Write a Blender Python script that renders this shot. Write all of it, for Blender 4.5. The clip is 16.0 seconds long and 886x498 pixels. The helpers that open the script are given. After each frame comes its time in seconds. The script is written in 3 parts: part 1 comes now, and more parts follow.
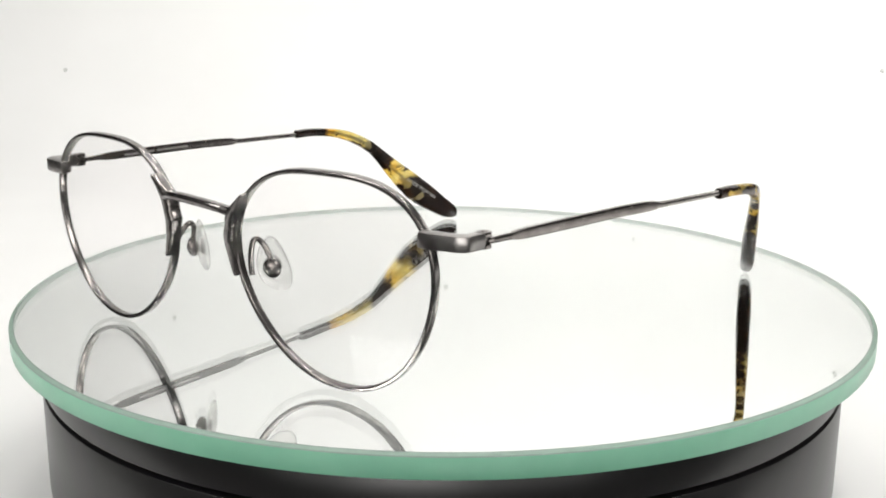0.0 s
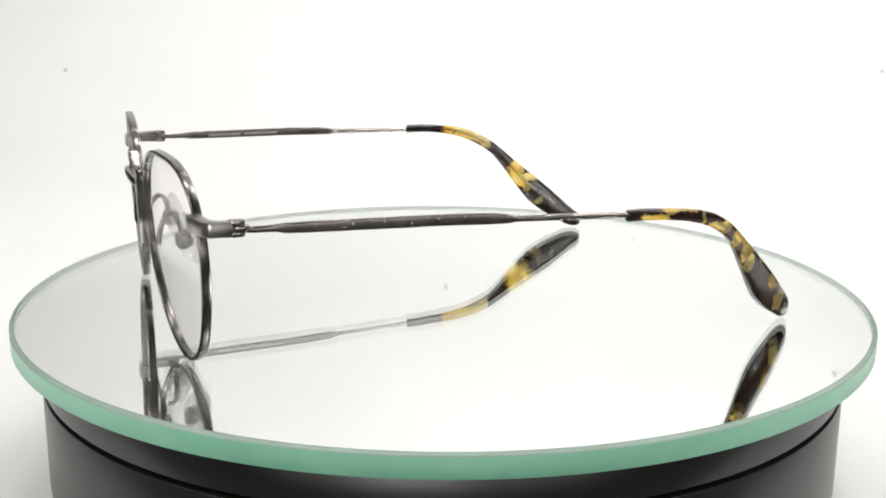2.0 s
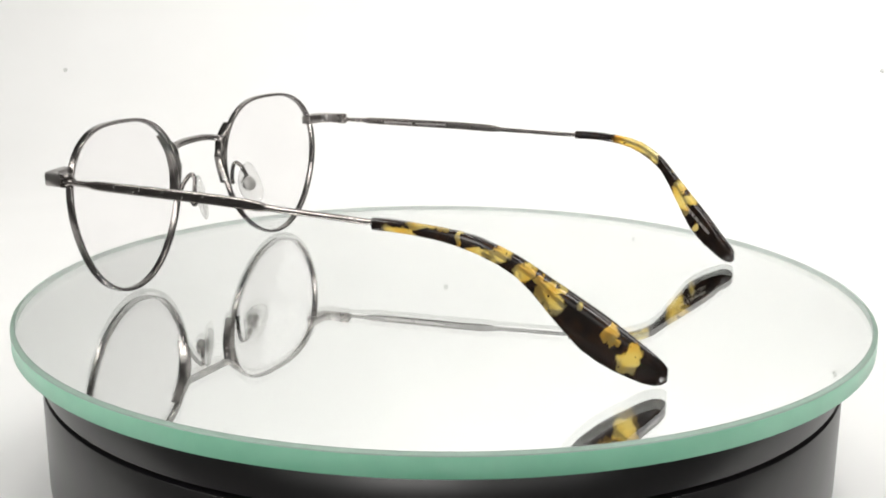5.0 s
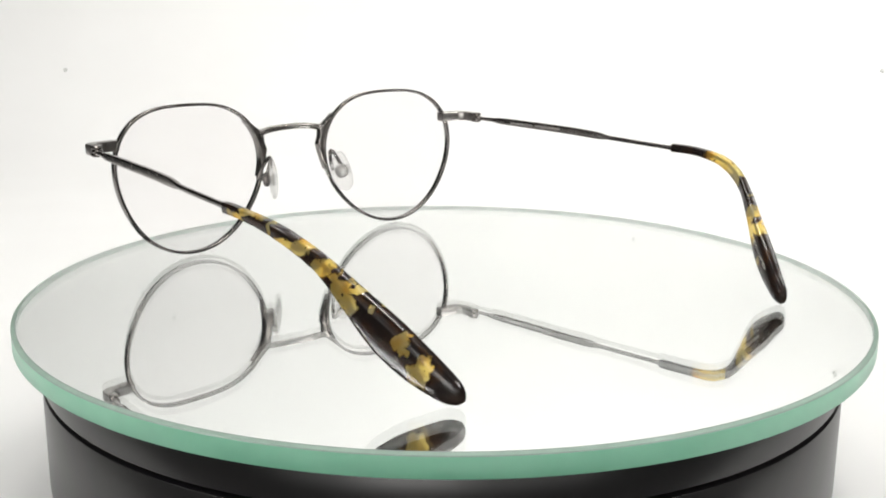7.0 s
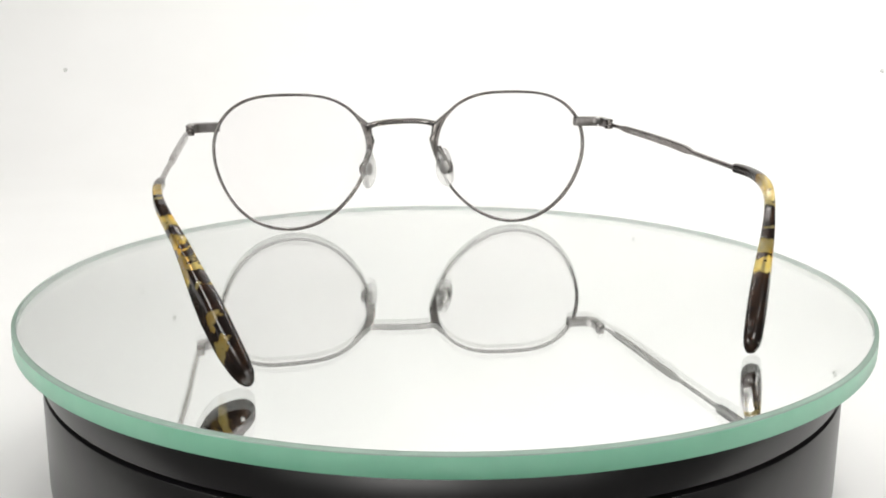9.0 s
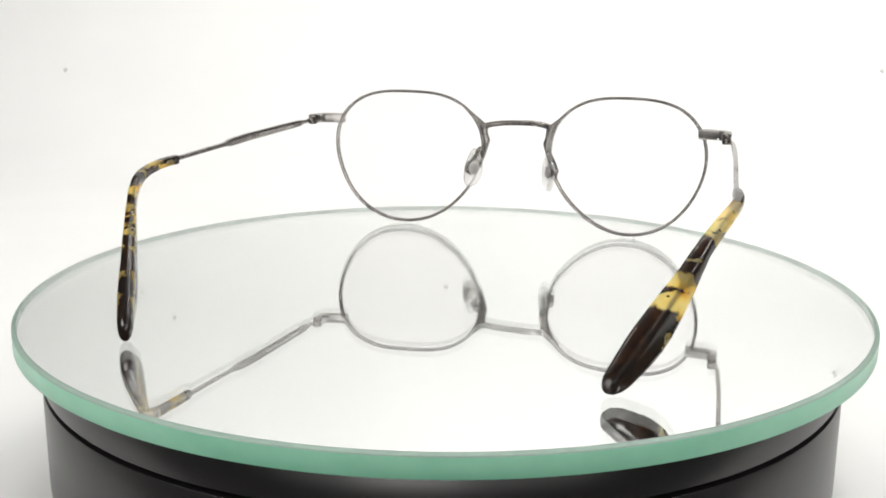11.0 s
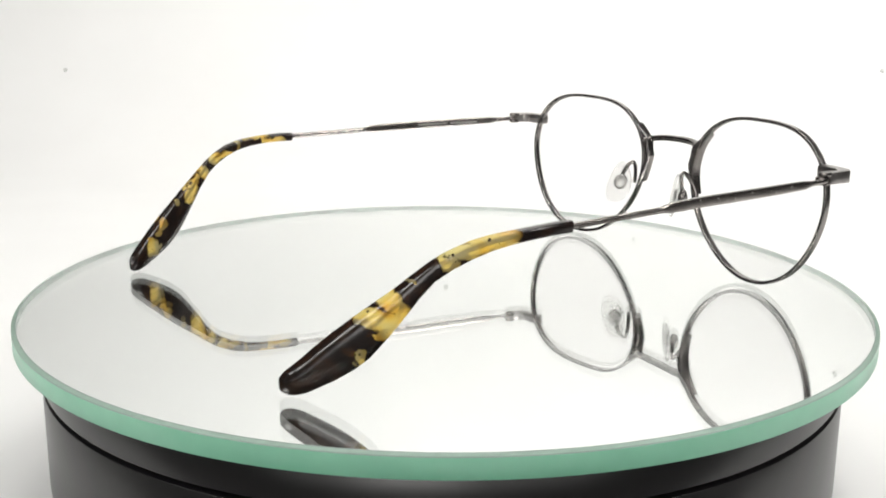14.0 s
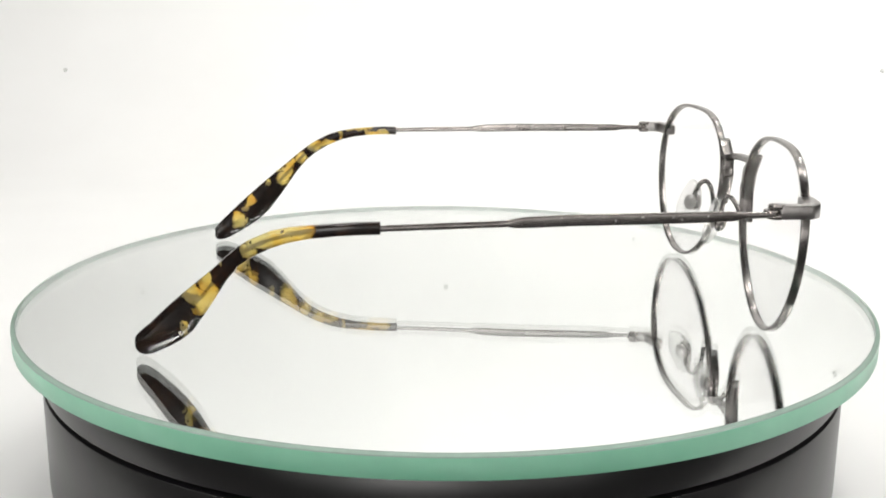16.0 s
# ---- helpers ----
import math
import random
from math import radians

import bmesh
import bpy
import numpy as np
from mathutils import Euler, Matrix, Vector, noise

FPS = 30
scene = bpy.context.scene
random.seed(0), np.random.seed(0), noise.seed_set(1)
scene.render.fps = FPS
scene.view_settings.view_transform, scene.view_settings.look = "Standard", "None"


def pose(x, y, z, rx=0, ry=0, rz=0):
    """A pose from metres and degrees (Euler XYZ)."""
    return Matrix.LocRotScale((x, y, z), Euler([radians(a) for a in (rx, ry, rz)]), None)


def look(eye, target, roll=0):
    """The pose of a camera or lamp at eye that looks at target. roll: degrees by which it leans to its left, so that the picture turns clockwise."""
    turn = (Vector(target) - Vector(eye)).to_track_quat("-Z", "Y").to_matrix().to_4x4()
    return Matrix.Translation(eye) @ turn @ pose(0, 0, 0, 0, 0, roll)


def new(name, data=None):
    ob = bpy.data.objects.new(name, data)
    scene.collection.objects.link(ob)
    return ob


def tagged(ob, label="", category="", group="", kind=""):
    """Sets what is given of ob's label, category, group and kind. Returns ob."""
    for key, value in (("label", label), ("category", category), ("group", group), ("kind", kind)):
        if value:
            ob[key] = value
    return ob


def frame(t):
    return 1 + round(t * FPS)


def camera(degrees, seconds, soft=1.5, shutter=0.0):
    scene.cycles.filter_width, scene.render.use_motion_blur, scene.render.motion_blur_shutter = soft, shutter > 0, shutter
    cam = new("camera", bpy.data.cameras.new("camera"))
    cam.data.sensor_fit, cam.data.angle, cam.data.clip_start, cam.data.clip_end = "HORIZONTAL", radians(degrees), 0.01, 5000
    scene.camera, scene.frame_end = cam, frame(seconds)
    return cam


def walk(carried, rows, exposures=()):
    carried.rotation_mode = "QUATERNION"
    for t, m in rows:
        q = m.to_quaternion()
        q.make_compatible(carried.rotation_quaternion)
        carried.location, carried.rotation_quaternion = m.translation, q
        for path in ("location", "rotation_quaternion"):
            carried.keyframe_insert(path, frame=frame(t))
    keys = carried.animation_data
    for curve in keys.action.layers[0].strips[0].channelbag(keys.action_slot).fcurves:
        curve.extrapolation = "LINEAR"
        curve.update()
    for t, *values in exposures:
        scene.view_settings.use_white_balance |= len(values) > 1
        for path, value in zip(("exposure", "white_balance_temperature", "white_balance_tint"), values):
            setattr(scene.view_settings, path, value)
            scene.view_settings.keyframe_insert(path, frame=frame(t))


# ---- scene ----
cam = camera(44.13, 16.0, soft=1.9)
EYE = pose(0, -0.28671, 0.07956, 90 - 13.590, 0, 0.057) @ pose(0, 0, 0, 0, 0, 0.378)
walk(cam, [(0.0, EYE), (16.0, EYE)], exposures=[(0.0, -0.04), (16.0, -0.04)])

# ---- light: lamps over and before a white sweep in a dark room, plus added fills ----
world = bpy.data.worlds.new("dark_room")
scene.world = world
world.use_nodes = True
world.node_tree.nodes["Background"].inputs["Color"].default_value = (0.05, 0.05, 0.05, 1)
world.node_tree.nodes["Background"].inputs["Strength"].default_value = 1.0


def area_lamp(name, eye, target, sx, sy, watts, colour=(1, 1, 1)):
    data = bpy.data.lights.new(name, "AREA")
    data.shape, data.size, data.size_y, data.energy, data.color = "RECTANGLE", sx, sy, watts, colour
    ob = new(name, data)
    ob.matrix_world = look(eye, target)
    return ob


WARM = (1.0, 0.985, 0.955)
# the pair at x -0.40 is added to fill the left side
for lamp_x, near, far in ((-0.40, 0.65, 0.55), (-0.10, 0.9, 0.9), (0.17, 1.2, 1.8), (0.44, 1.3, 1.9)):
    area_lamp("overhead_lamp", (lamp_x, 0.03, 0.84), (lamp_x, 0.05, 0.0), 0.13, 0.07, near, WARM)
    area_lamp("overhead_lamp", (lamp_x, 0.46, 0.84), (lamp_x + 0.04, 0.70, 0.42), 0.13, 0.07, far, WARM)
# unseen fill, added to brighten the floor beside the base
area_lamp("side_fill", (0.66, 0.40, 0.34), (0.1, 0.05, -0.03), 0.22, 0.22, 0.7, WARM)
# unseen fills, added to brighten floor, glass edge and acetate tips
for side in (-1, 1):
    area_lamp("front_side_fill", (side * 0.56, -0.30, 0.42), (side * 0.12, -0.02, -0.03), 0.22, 0.22, 2.2, WARM)
# low unseen strip, added so the temple arms reflect a mid grey
area_lamp("front_fill_strip", (0.0, -0.72, 0.01), (0.0, 0.0, 0.01), 1.1, 0.1, 0.6, WARM)
area_lamp("front_softbox", (-0.09, -0.66, 0.09), (0.0, 0.0, 0.02), 0.26, 0.24, 0.95, WARM)


# ---- materials ----
def material(name):
    m = bpy.data.materials.new(name)
    m.use_nodes = True
    nt = m.node_tree
    return m, nt, nt.nodes["Principled BSDF"], nt.nodes["Material Output"]


def node(nt, kind, **inputs):
    n = nt.nodes.new(kind)
    for key, value in inputs.items():
        n.inputs[key].default_value = value
    return n


def noise_node(nt, scale, detail=4.0, coords="Object"):
    tc = nt.nodes.new("ShaderNodeTexCoord")
    n = nt.nodes.new("ShaderNodeTexNoise")
    n.inputs["Scale"].default_value, n.inputs["Detail"].default_value = scale, detail
    nt.links.new(tc.outputs[coords], n.inputs["Vector"])
    return n


def ramp(nt, source, stops):
    r = nt.nodes.new("ShaderNodeValToRGB")
    while len(r.color_ramp.elements) < len(stops):
        r.color_ramp.elements.new(0.5)
    for e, (at, c) in zip(r.color_ramp.elements, stops):
        e.position, e.color = at, (*c, 1)
    nt.links.new(source, r.inputs["Fac"])
    return r.outputs["Color"]


def bump(nt, bsdf, source, strength, distance):
    b = nt.nodes.new("ShaderNodeBump")
    b.inputs["Strength"].default_value, b.inputs["Distance"].default_value = strength, distance
    nt.links.new(source, b.inputs["Height"])
    nt.links.new(b.outputs["Normal"], bsdf.inputs["Normal"])


def antique_metal(name, dark, light, rough, relief, wear):
    m, nt, bsdf, _ = material(name)
    n = noise_node(nt, 260.0, 6.0)
    nt.links.new(ramp(nt, n.outputs["Fac"], [(0.35, dark), (0.65, light)]), bsdf.inputs["Base Color"])
    bsdf.inputs["Metallic"].default_value = 1.0
    fine = noise_node(nt, 1500.0, 3.0)
    r = nt.nodes.new("ShaderNodeMapRange")
    r.inputs["To Min"].default_value, r.inputs["To Max"].default_value = rough - wear, rough + wear
    nt.links.new(fine.outputs["Fac"], r.inputs["Value"])
    nt.links.new(r.outputs["Result"], bsdf.inputs["Roughness"])
    if relief:
        bump(nt, bsdf, fine.outputs["Fac"], relief, 0.00003)
    return m


PEWTER = antique_metal("antique_pewter", (0.185, 0.171, 0.163), (0.26, 0.244, 0.235), 0.24, 0.0, 0.03)
STEEL = antique_metal("brushed_temple_metal", (0.235, 0.215, 0.203), (0.33, 0.306, 0.292), 0.205, 0.0, 0.03)
WORN = antique_metal("worn_pewter", (0.24, 0.226, 0.218), (0.40, 0.382, 0.37), 0.3, 0.0, 0.04)


def facing_gloss(nt, base, gain):
    """Gloss that grows towards grazing view."""
    w = node(nt, "ShaderNodeLayerWeight", Blend=0.5)
    pw = node(nt, "ShaderNodeMath")
    pw.operation = "POWER"
    pw.inputs[1].default_value = 5.0
    nt.links.new(w.outputs["Facing"], pw.inputs[0])
    ad = node(nt, "ShaderNodeMath")
    ad.operation = "MULTIPLY_ADD"
    ad.inputs[1].default_value, ad.inputs[2].default_value = gain, base
    nt.links.new(pw.outputs[0], ad.inputs[0])
    return ad


def tortoise(name, blobs):
    """Polished acetate: near-black brown with amber clouds at the given places (y, z, half length, half height, metres)."""
    m, nt, bsdf, out = material(name)
    tc = nt.nodes.new("ShaderNodeTexCoord")
    warp = noise_node(nt, 330.0, 3.0)
    wide = noise_node(nt, 150.0, 2.0)
    off = node(nt, "ShaderNodeVectorMath")
    off.operation = "MULTIPLY_ADD"
    off.inputs[1].default_value = (0.0036,) * 3
    nt.links.new(warp.outputs["Color"], off.inputs[0])
    nt.links.new(tc.outputs["Object"], off.inputs[2])
    rag = noise_node(nt, 1100.0, 2.0)
    fine = node(nt, "ShaderNodeVectorMath")
    fine.operation = "MULTIPLY_ADD"
    fine.inputs[1].default_value = (0.0008,) * 3
    nt.links.new(rag.outputs["Color"], fine.inputs[0])
    nt.links.new(off.outputs[0], fine.inputs[2])
    off = fine
    least = None
    for y, z, ry, rz in blobs:
        sub = node(nt, "ShaderNodeVectorMath")
        sub.operation = "SUBTRACT"
        sub.inputs[1].default_value = (0, y + 0.0022, z + 0.0022)
        nt.links.new(off.outputs[0], sub.inputs[0])
        mul = node(nt, "ShaderNodeVectorMath")
        mul.operation = "MULTIPLY"
        mul.inputs[1].default_value = (0, 1 / ry, 1 / rz)
        nt.links.new(sub.outputs[0], mul.inputs[0])
        length = node(nt, "ShaderNodeVectorMath")
        length.operation = "LENGTH"
        nt.links.new(mul.outputs[0], length.inputs[0])
        if least is None:
            least = length.outputs["Value"]
        else:
            mn = node(nt, "ShaderNodeMath")
            mn.operation = "MINIMUM"
            nt.links.new(least, mn.inputs[0])
            nt.links.new(length.outputs["Value"], mn.inputs[1])
            least = mn.outputs[0]
    mask = nt.nodes.new("ShaderNodeMapRange")
    mask.interpolation_type = "SMOOTHSTEP"
    mask.inputs["From Min"].default_value, mask.inputs["From Max"].default_value = 1.16, 0.84
    nt.links.new(least, mask.inputs["Value"])
    # dark cracks and flecks within the clouds
    fleck = nt.nodes.new("ShaderNodeMapRange")
    fleck.interpolation_type = "SMOOTHSTEP"
    fleck.inputs["From Min"].default_value, fleck.inputs["From Max"].default_value = 0.71, 0.66
    nt.links.new(noise_node(nt, 620.0, 2.0).outputs["Fac"], fleck.inputs["Value"])
    kept = node(nt, "ShaderNodeMath")
    kept.operation = "MULTIPLY"
    nt.links.new(mask.outputs["Result"], kept.inputs[0])
    nt.links.new(fleck.outputs["Result"], kept.inputs[1])
    amber = ramp(nt, wide.outputs["Fac"], [(0.30, (0.95, 0.56, 0.10)), (0.44, (1.0, 0.80, 0.28)), (0.62, (1.0, 0.91, 0.52))])
    dark = ramp(nt, warp.outputs["Fac"], [(0.45, (0.010, 0.007, 0.006)), (0.75, (0.035, 0.016, 0.008))])
    nt.links.new(dark, bsdf.inputs["Base Color"])
    bsdf.inputs["Roughness"].default_value, bsdf.inputs["IOR"].default_value = 0.2, 1.49
    # the dark shell lets a little brown light through
    brown, shell = node(nt, "ShaderNodeBsdfTransparent", Color=(0.55, 0.24, 0.07, 1)), node(nt, "ShaderNodeMixShader", Fac=0.045)
    nt.links.new(bsdf.outputs[0], shell.inputs[1])
    nt.links.new(brown.outputs[0], shell.inputs[2])
    # the clouds are clear amber: seen through, slightly milky, glossy
    clear, milky, body = node(nt, "ShaderNodeBsdfTransparent"), node(nt, "ShaderNodeBsdfTranslucent"), node(nt, "ShaderNodeMixShader", Fac=0.35)
    own, cloudy = node(nt, "ShaderNodeBsdfDiffuse"), node(nt, "ShaderNodeMixShader", Fac=0.55)
    nt.links.new(amber, own.inputs["Color"])
    nt.links.new(milky.outputs[0], cloudy.inputs[1])
    nt.links.new(own.outputs[0], cloudy.inputs[2])
    gloss, coat, whole = node(nt, "ShaderNodeBsdfGlossy", Roughness=0.1), nt.nodes.new("ShaderNodeMixShader"), nt.nodes.new("ShaderNodeMixShader")
    nt.links.new(amber, clear.inputs["Color"])
    nt.links.new(amber, milky.inputs["Color"])
    nt.links.new(clear.outputs[0], body.inputs[1])
    nt.links.new(cloudy.outputs[0], body.inputs[2])
    nt.links.new(facing_gloss(nt, 0.035, 0.8).outputs[0], coat.inputs[0])
    nt.links.new(body.outputs[0], coat.inputs[1])
    nt.links.new(gloss.outputs[0], coat.inputs[2])
    nt.links.new(kept.outputs[0], whole.inputs[0])
    nt.links.new(shell.outputs[0], whole.inputs[1])
    nt.links.new(coat.outputs[0], whole.inputs[2])
    nt.links.new(whole.outputs[0], out.inputs["Surface"])
    return m


mm = 0.001
# amber clouds: y, z, half length, half height
BLOBS = {
    -1: [(-88.8, 32.2, 3.8, 0.9), (-92.4, 32.9, 0.6, 2.0), (-95.4, 33.8, 4.2, 0.9), (-101.4, 31.4, 0.6, 2.0), (-105.6, 29.0, 2.6, 1.1), (-109.2, 28.4, 2.2, 1.8), (-110.8, 29.2, 1.6, 1.1), (-113.6, 24.8, 1.6, 2.0),
         (-114.9, 27.0, 1.0, 0.8), (-116.2, 23.6, 1.1, 1.2), (-117.6, 21.0, 1.9, 2.2), (-119.2, 18.4, 1.7, 2.2), (-120.3, 21.6, 1.4, 0.9), (-123.7, 17.6, 0.8, 0.9), (-129.2, 12.0, 1.7, 1.5), (-130.6, 10.2, 0.9, 1.0),
         (-132.6, 6.0, 2.1, 2.7), (-133.8, 8.0, 1.4, 1.5)],
    1: [(-98.8, 32.4, 3.0, 2.4), (-102.8, 31.3, 3.0, 2.4), (-106.8, 29.8, 2.6, 1.7), (-109.6, 27.6, 1.5, 1.7), (-116.4, 24.3, 0.6, 0.5), (-119.4, 20.2, 2.0, 2.2), (-122.8, 16.8, 2.4, 1.7), (-119.6, 15.6, 2.4, 2.5),
        (-117.4, 18.4, 1.3, 1.9), (-121.6, 13.4, 1.2, 1.2), (-125.0, 8.8, 1.2, 1.5)],
}
ACETATE = {s: tortoise("tortoiseshell_acetate", [tuple(v * mm for v in b) for b in BLOBS[s]]) for s in (-1, 1)}

SILICONE, nt, bsdf, out = material("clear_silicone")
glass, milky, mixs = node(nt, "ShaderNodeBsdfGlass", Roughness=0.06, IOR=1.36), node(nt, "ShaderNodeBsdfTranslucent"), node(nt, "ShaderNodeMixShader", Fac=0.1)
clear, body = nt.nodes.new("ShaderNodeBsdfTransparent"), node(nt, "ShaderNodeMixShader", Fac=0.3)
glass.inputs["Color"].default_value = (0.985, 0.985, 0.98, 1)
clear.inputs["Color"].default_value = (0.97, 0.97, 0.965, 1)
nt.links.new(clear.outputs[0], body.inputs[1])
nt.links.new(glass.outputs[0], body.inputs[2])
nt.links.new(body.outputs[0], mixs.inputs[1])
nt.links.new(milky.outputs[0], mixs.inputs[2])
nt.links.new(mixs.outputs[0], out.inputs["Surface"])

LENS, nt, bsdf, out = material("demo_lens")
fres = facing_gloss(nt, 0.006, 0.35)
clear, gloss, mixs = nt.nodes.new("ShaderNodeBsdfTransparent"), nt.nodes.new("ShaderNodeBsdfGlossy"), nt.nodes.new("ShaderNodeMixShader")
clear.inputs["Color"].default_value = (0.978, 0.974, 0.976, 1)
gloss.inputs["Roughness"].default_value = 0.0
nt.links.new(fres.outputs[0], mixs.inputs[0])
nt.links.new(clear.outputs[0], mixs.inputs[1])
nt.links.new(gloss.outputs[0], mixs.inputs[2])
nt.links.new(mixs.outputs[0], out.inputs["Surface"])

PLATE, nt, bsdf, out = material("clear_plate_glass")
glass = node(nt, "ShaderNodeBsdfGlass", Roughness=0.0, IOR=1.52)
glass.inputs["Color"].default_value = (0.995, 1.0, 0.997, 1)
nt.links.new(glass.outputs[0], out.inputs["Surface"])

# plate's inner edge: light seen through the far rim, put in as white
INNER_WHITE, nt, bsdf, out = material("white_inner_edge")
nt.links.new(ramp(nt, noise_node(nt, 200.0, 3.0).outputs["Fac"], [(0.3, (0.92, 0.95, 0.935)), (0.7, (0.95, 0.97, 0.96))]), bsdf.inputs["Base Color"])
bsdf.inputs["Roughness"].default_value = 0.7
thin, mixs = node(nt, "ShaderNodeBsdfTranslucent", Color=(0.97, 0.98, 0.975, 1)), node(nt, "ShaderNodeMixShader", Fac=0.5)
nt.links.new(bsdf.outputs[0], mixs.inputs[1])
nt.links.new(thin.outputs[0], mixs.inputs[2])
nt.links.new(mixs.outputs[0], out.inputs["Surface"])

MIRROR, nt, bsdf, out = material("silvered_back")
n = noise_node(nt, 30.0, 3.0)
nt.links.new(ramp(nt, n.outputs["Fac"], [(0.3, (0.975, 0.987, 0.978)), (0.7, (0.982, 0.992, 0.985))]), bsdf.inputs["Base Color"])
bsdf.inputs["Metallic"].default_value, bsdf.inputs["Roughness"].default_value = 1.0, 0.0

def ground_glass(name, a, b, rough, scale, through_it):
    """Green ground glass: part reflected, part let through."""
    m, nt, bsdf, out = material(name)
    nt.links.new(ramp(nt, noise_node(nt, scale, 3.0).outputs["Fac"], [(0.3, a), (0.7, b)]), bsdf.inputs["Base Color"])
    bsdf.inputs["Roughness"].default_value, bsdf.inputs["IOR"].default_value = rough, 1.5
    thin, mixs = node(nt, "ShaderNodeBsdfTranslucent", Color=(0.86, 0.96, 0.90, 1)), node(nt, "ShaderNodeMixShader", Fac=through_it)
    nt.links.new(bsdf.outputs[0], mixs.inputs[1])
    nt.links.new(thin.outputs[0], mixs.inputs[2])
    nt.links.new(mixs.outputs[0], out.inputs["Surface"])
    return m


EDGE = ground_glass("green_glass_edge", (0.19, 0.58, 0.375), (0.23, 0.64, 0.42), 0.2, 160.0, 0.3)
BEVEL = ground_glass("polished_bevel", (0.30, 0.42, 0.35), (0.38, 0.50, 0.43), 0.15, 500.0, 0.4)
ARRIS = ground_glass("ground_arris", (0.24, 0.30, 0.27), (0.32, 0.38, 0.35), 0.4, 900.0, 0.2)

BLACK, nt, bsdf, _ = material("black_plastic")
n = noise_node(nt, 90.0, 5.0)
nt.links.new(ramp(nt, n.outputs["Fac"], [(0.3, (0.008, 0.0075, 0.008)), (0.7, (0.012, 0.011, 0.0115))]), bsdf.inputs["Base Color"])
bsdf.inputs["Roughness"].default_value, bsdf.inputs["IOR"].default_value = 0.3, 1.5
bump(nt, bsdf, n.outputs["Fac"], 0.03, 0.0005)

# shade inside the turntable seam, painted as a near-black ring
GAP_SHADE, nt, bsdf, _ = material("gap_shade")
bsdf.inputs["Base Color"].default_value = (0.004, 0.004, 0.004, 1)
bsdf.inputs["Roughness"].default_value = 0.7
thin, mixs = node(nt, "ShaderNodeBsdfTranslucent", Color=(0.97, 0.98, 0.975, 1)), node(nt, "ShaderNodeMixShader", Fac=0.5)
nt.links.new(bsdf.outputs[0], mixs.inputs[1])
nt.links.new(thin.outputs[0], mixs.inputs[2])
nt.links.new(mixs.outputs[0], out.inputs["Surface"])


def cloth(name, a, b):
    m, nt, bsdf, _ = material(name)
    n = noise_node(nt, 9.0, 4.0)
    nt.links.new(ramp(nt, n.outputs["Fac"], [(0.3, a), (0.7, b)]), bsdf.inputs["Base Color"])
    bsdf.inputs["Roughness"].default_value = 0.9
    bump(nt, bsdf, noise_node(nt, 900.0, 2.0).outputs["Fac"], 0.05, 0.0004)
    return m


WHITE = cloth("white_sweep_fabric", (0.84, 0.84, 0.83), (0.87, 0.87, 0.86))
# greys of the unseen surround, set by what the metal should reflect
MID = cloth("mid_grey_surround", (0.18, 0.18, 0.179), (0.22, 0.22, 0.219))
PALE = cloth("pale_grey_surround", (0.50, 0.50, 0.495), (0.56, 0.56, 0.555))
GREY = cloth("dark_grey_surround", (0.022, 0.022, 0.022), (0.03, 0.03, 0.03))
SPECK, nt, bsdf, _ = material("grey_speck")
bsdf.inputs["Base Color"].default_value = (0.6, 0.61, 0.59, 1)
PRINT, nt, bsdf, _ = material("pale_print")
bsdf.inputs["Base Color"].default_value = (0.62, 0.60, 0.56, 1)

INSERT, nt, bsdf, _ = material("pale_insert")
nt.links.new(ramp(nt, noise_node(nt, 500.0, 3.0).outputs["Fac"], [(0.35, (0.42, 0.41, 0.40)), (0.65, (0.55, 0.54, 0.53))]), bsdf.inputs["Base Color"])
bsdf.inputs["Metallic"].default_value, bsdf.inputs["Roughness"].default_value = 0.6, 0.3
BAR, nt, bsdf, _ = material("etched_metal")
nt.links.new(ramp(nt, noise_node(nt, 1400.0, 2.0).outputs["Fac"], [(0.4, (0.33, 0.315, 0.3)), (0.6, (0.5, 0.48, 0.46))]), bsdf.inputs["Base Color"])
bsdf.inputs["Metallic"].default_value, bsdf.inputs["Roughness"].default_value = 0.8, 0.45
PRINT_WORN, nt, bsdf, _ = material("worn_print")
nt.links.new(ramp(nt, noise_node(nt, 700.0, 3.0).outputs["Fac"], [(0.35, (0.3, 0.285, 0.27)), (0.65, (0.62, 0.6, 0.575))]), bsdf.inputs["Base Color"])
bsdf.inputs["Metallic"].default_value, bsdf.inputs["Roughness"].default_value = 0.5, 0.5


# ---- mesh helpers ----
def mesh_object(name, bm, mats, smooth=True):
    bmesh.ops.recalc_face_normals(bm, faces=bm.faces)
    me = bpy.data.meshes.new(name)
    bm.to_mesh(me)
    bm.free()
    for m in (mats if isinstance(mats, (list, tuple)) else [mats]):
        me.materials.append(m)
    if smooth:
        me.polygons.foreach_set("use_smooth", [True] * len(me.polygons))
        me.set_sharp_from_angle(angle=radians(40))
    return new(name, me)


def part(name, bm, mats, parent, label="", smooth=True):
    ob = mesh_object(name, bm, mats, smooth)
    ob.parent = parent
    return tagged(ob, label)


def rings(bm, loops, closed=False, caps=True):
    """Skin between loops of points of equal count."""
    vs = [[bm.verts.new(p) for p in loop] for loop in loops]
    n, k = len(vs), len(vs[0])
    for i in range(n if closed else n - 1):
        a, b = vs[i], vs[(i + 1) % n]
        for j in range(k):
            bm.faces.new((a[j], a[(j + 1) % k], b[(j + 1) % k], b[j]))
    if caps and not closed:
        bm.faces.new(vs[0])
        bm.faces.new(list(reversed(vs[-1])))


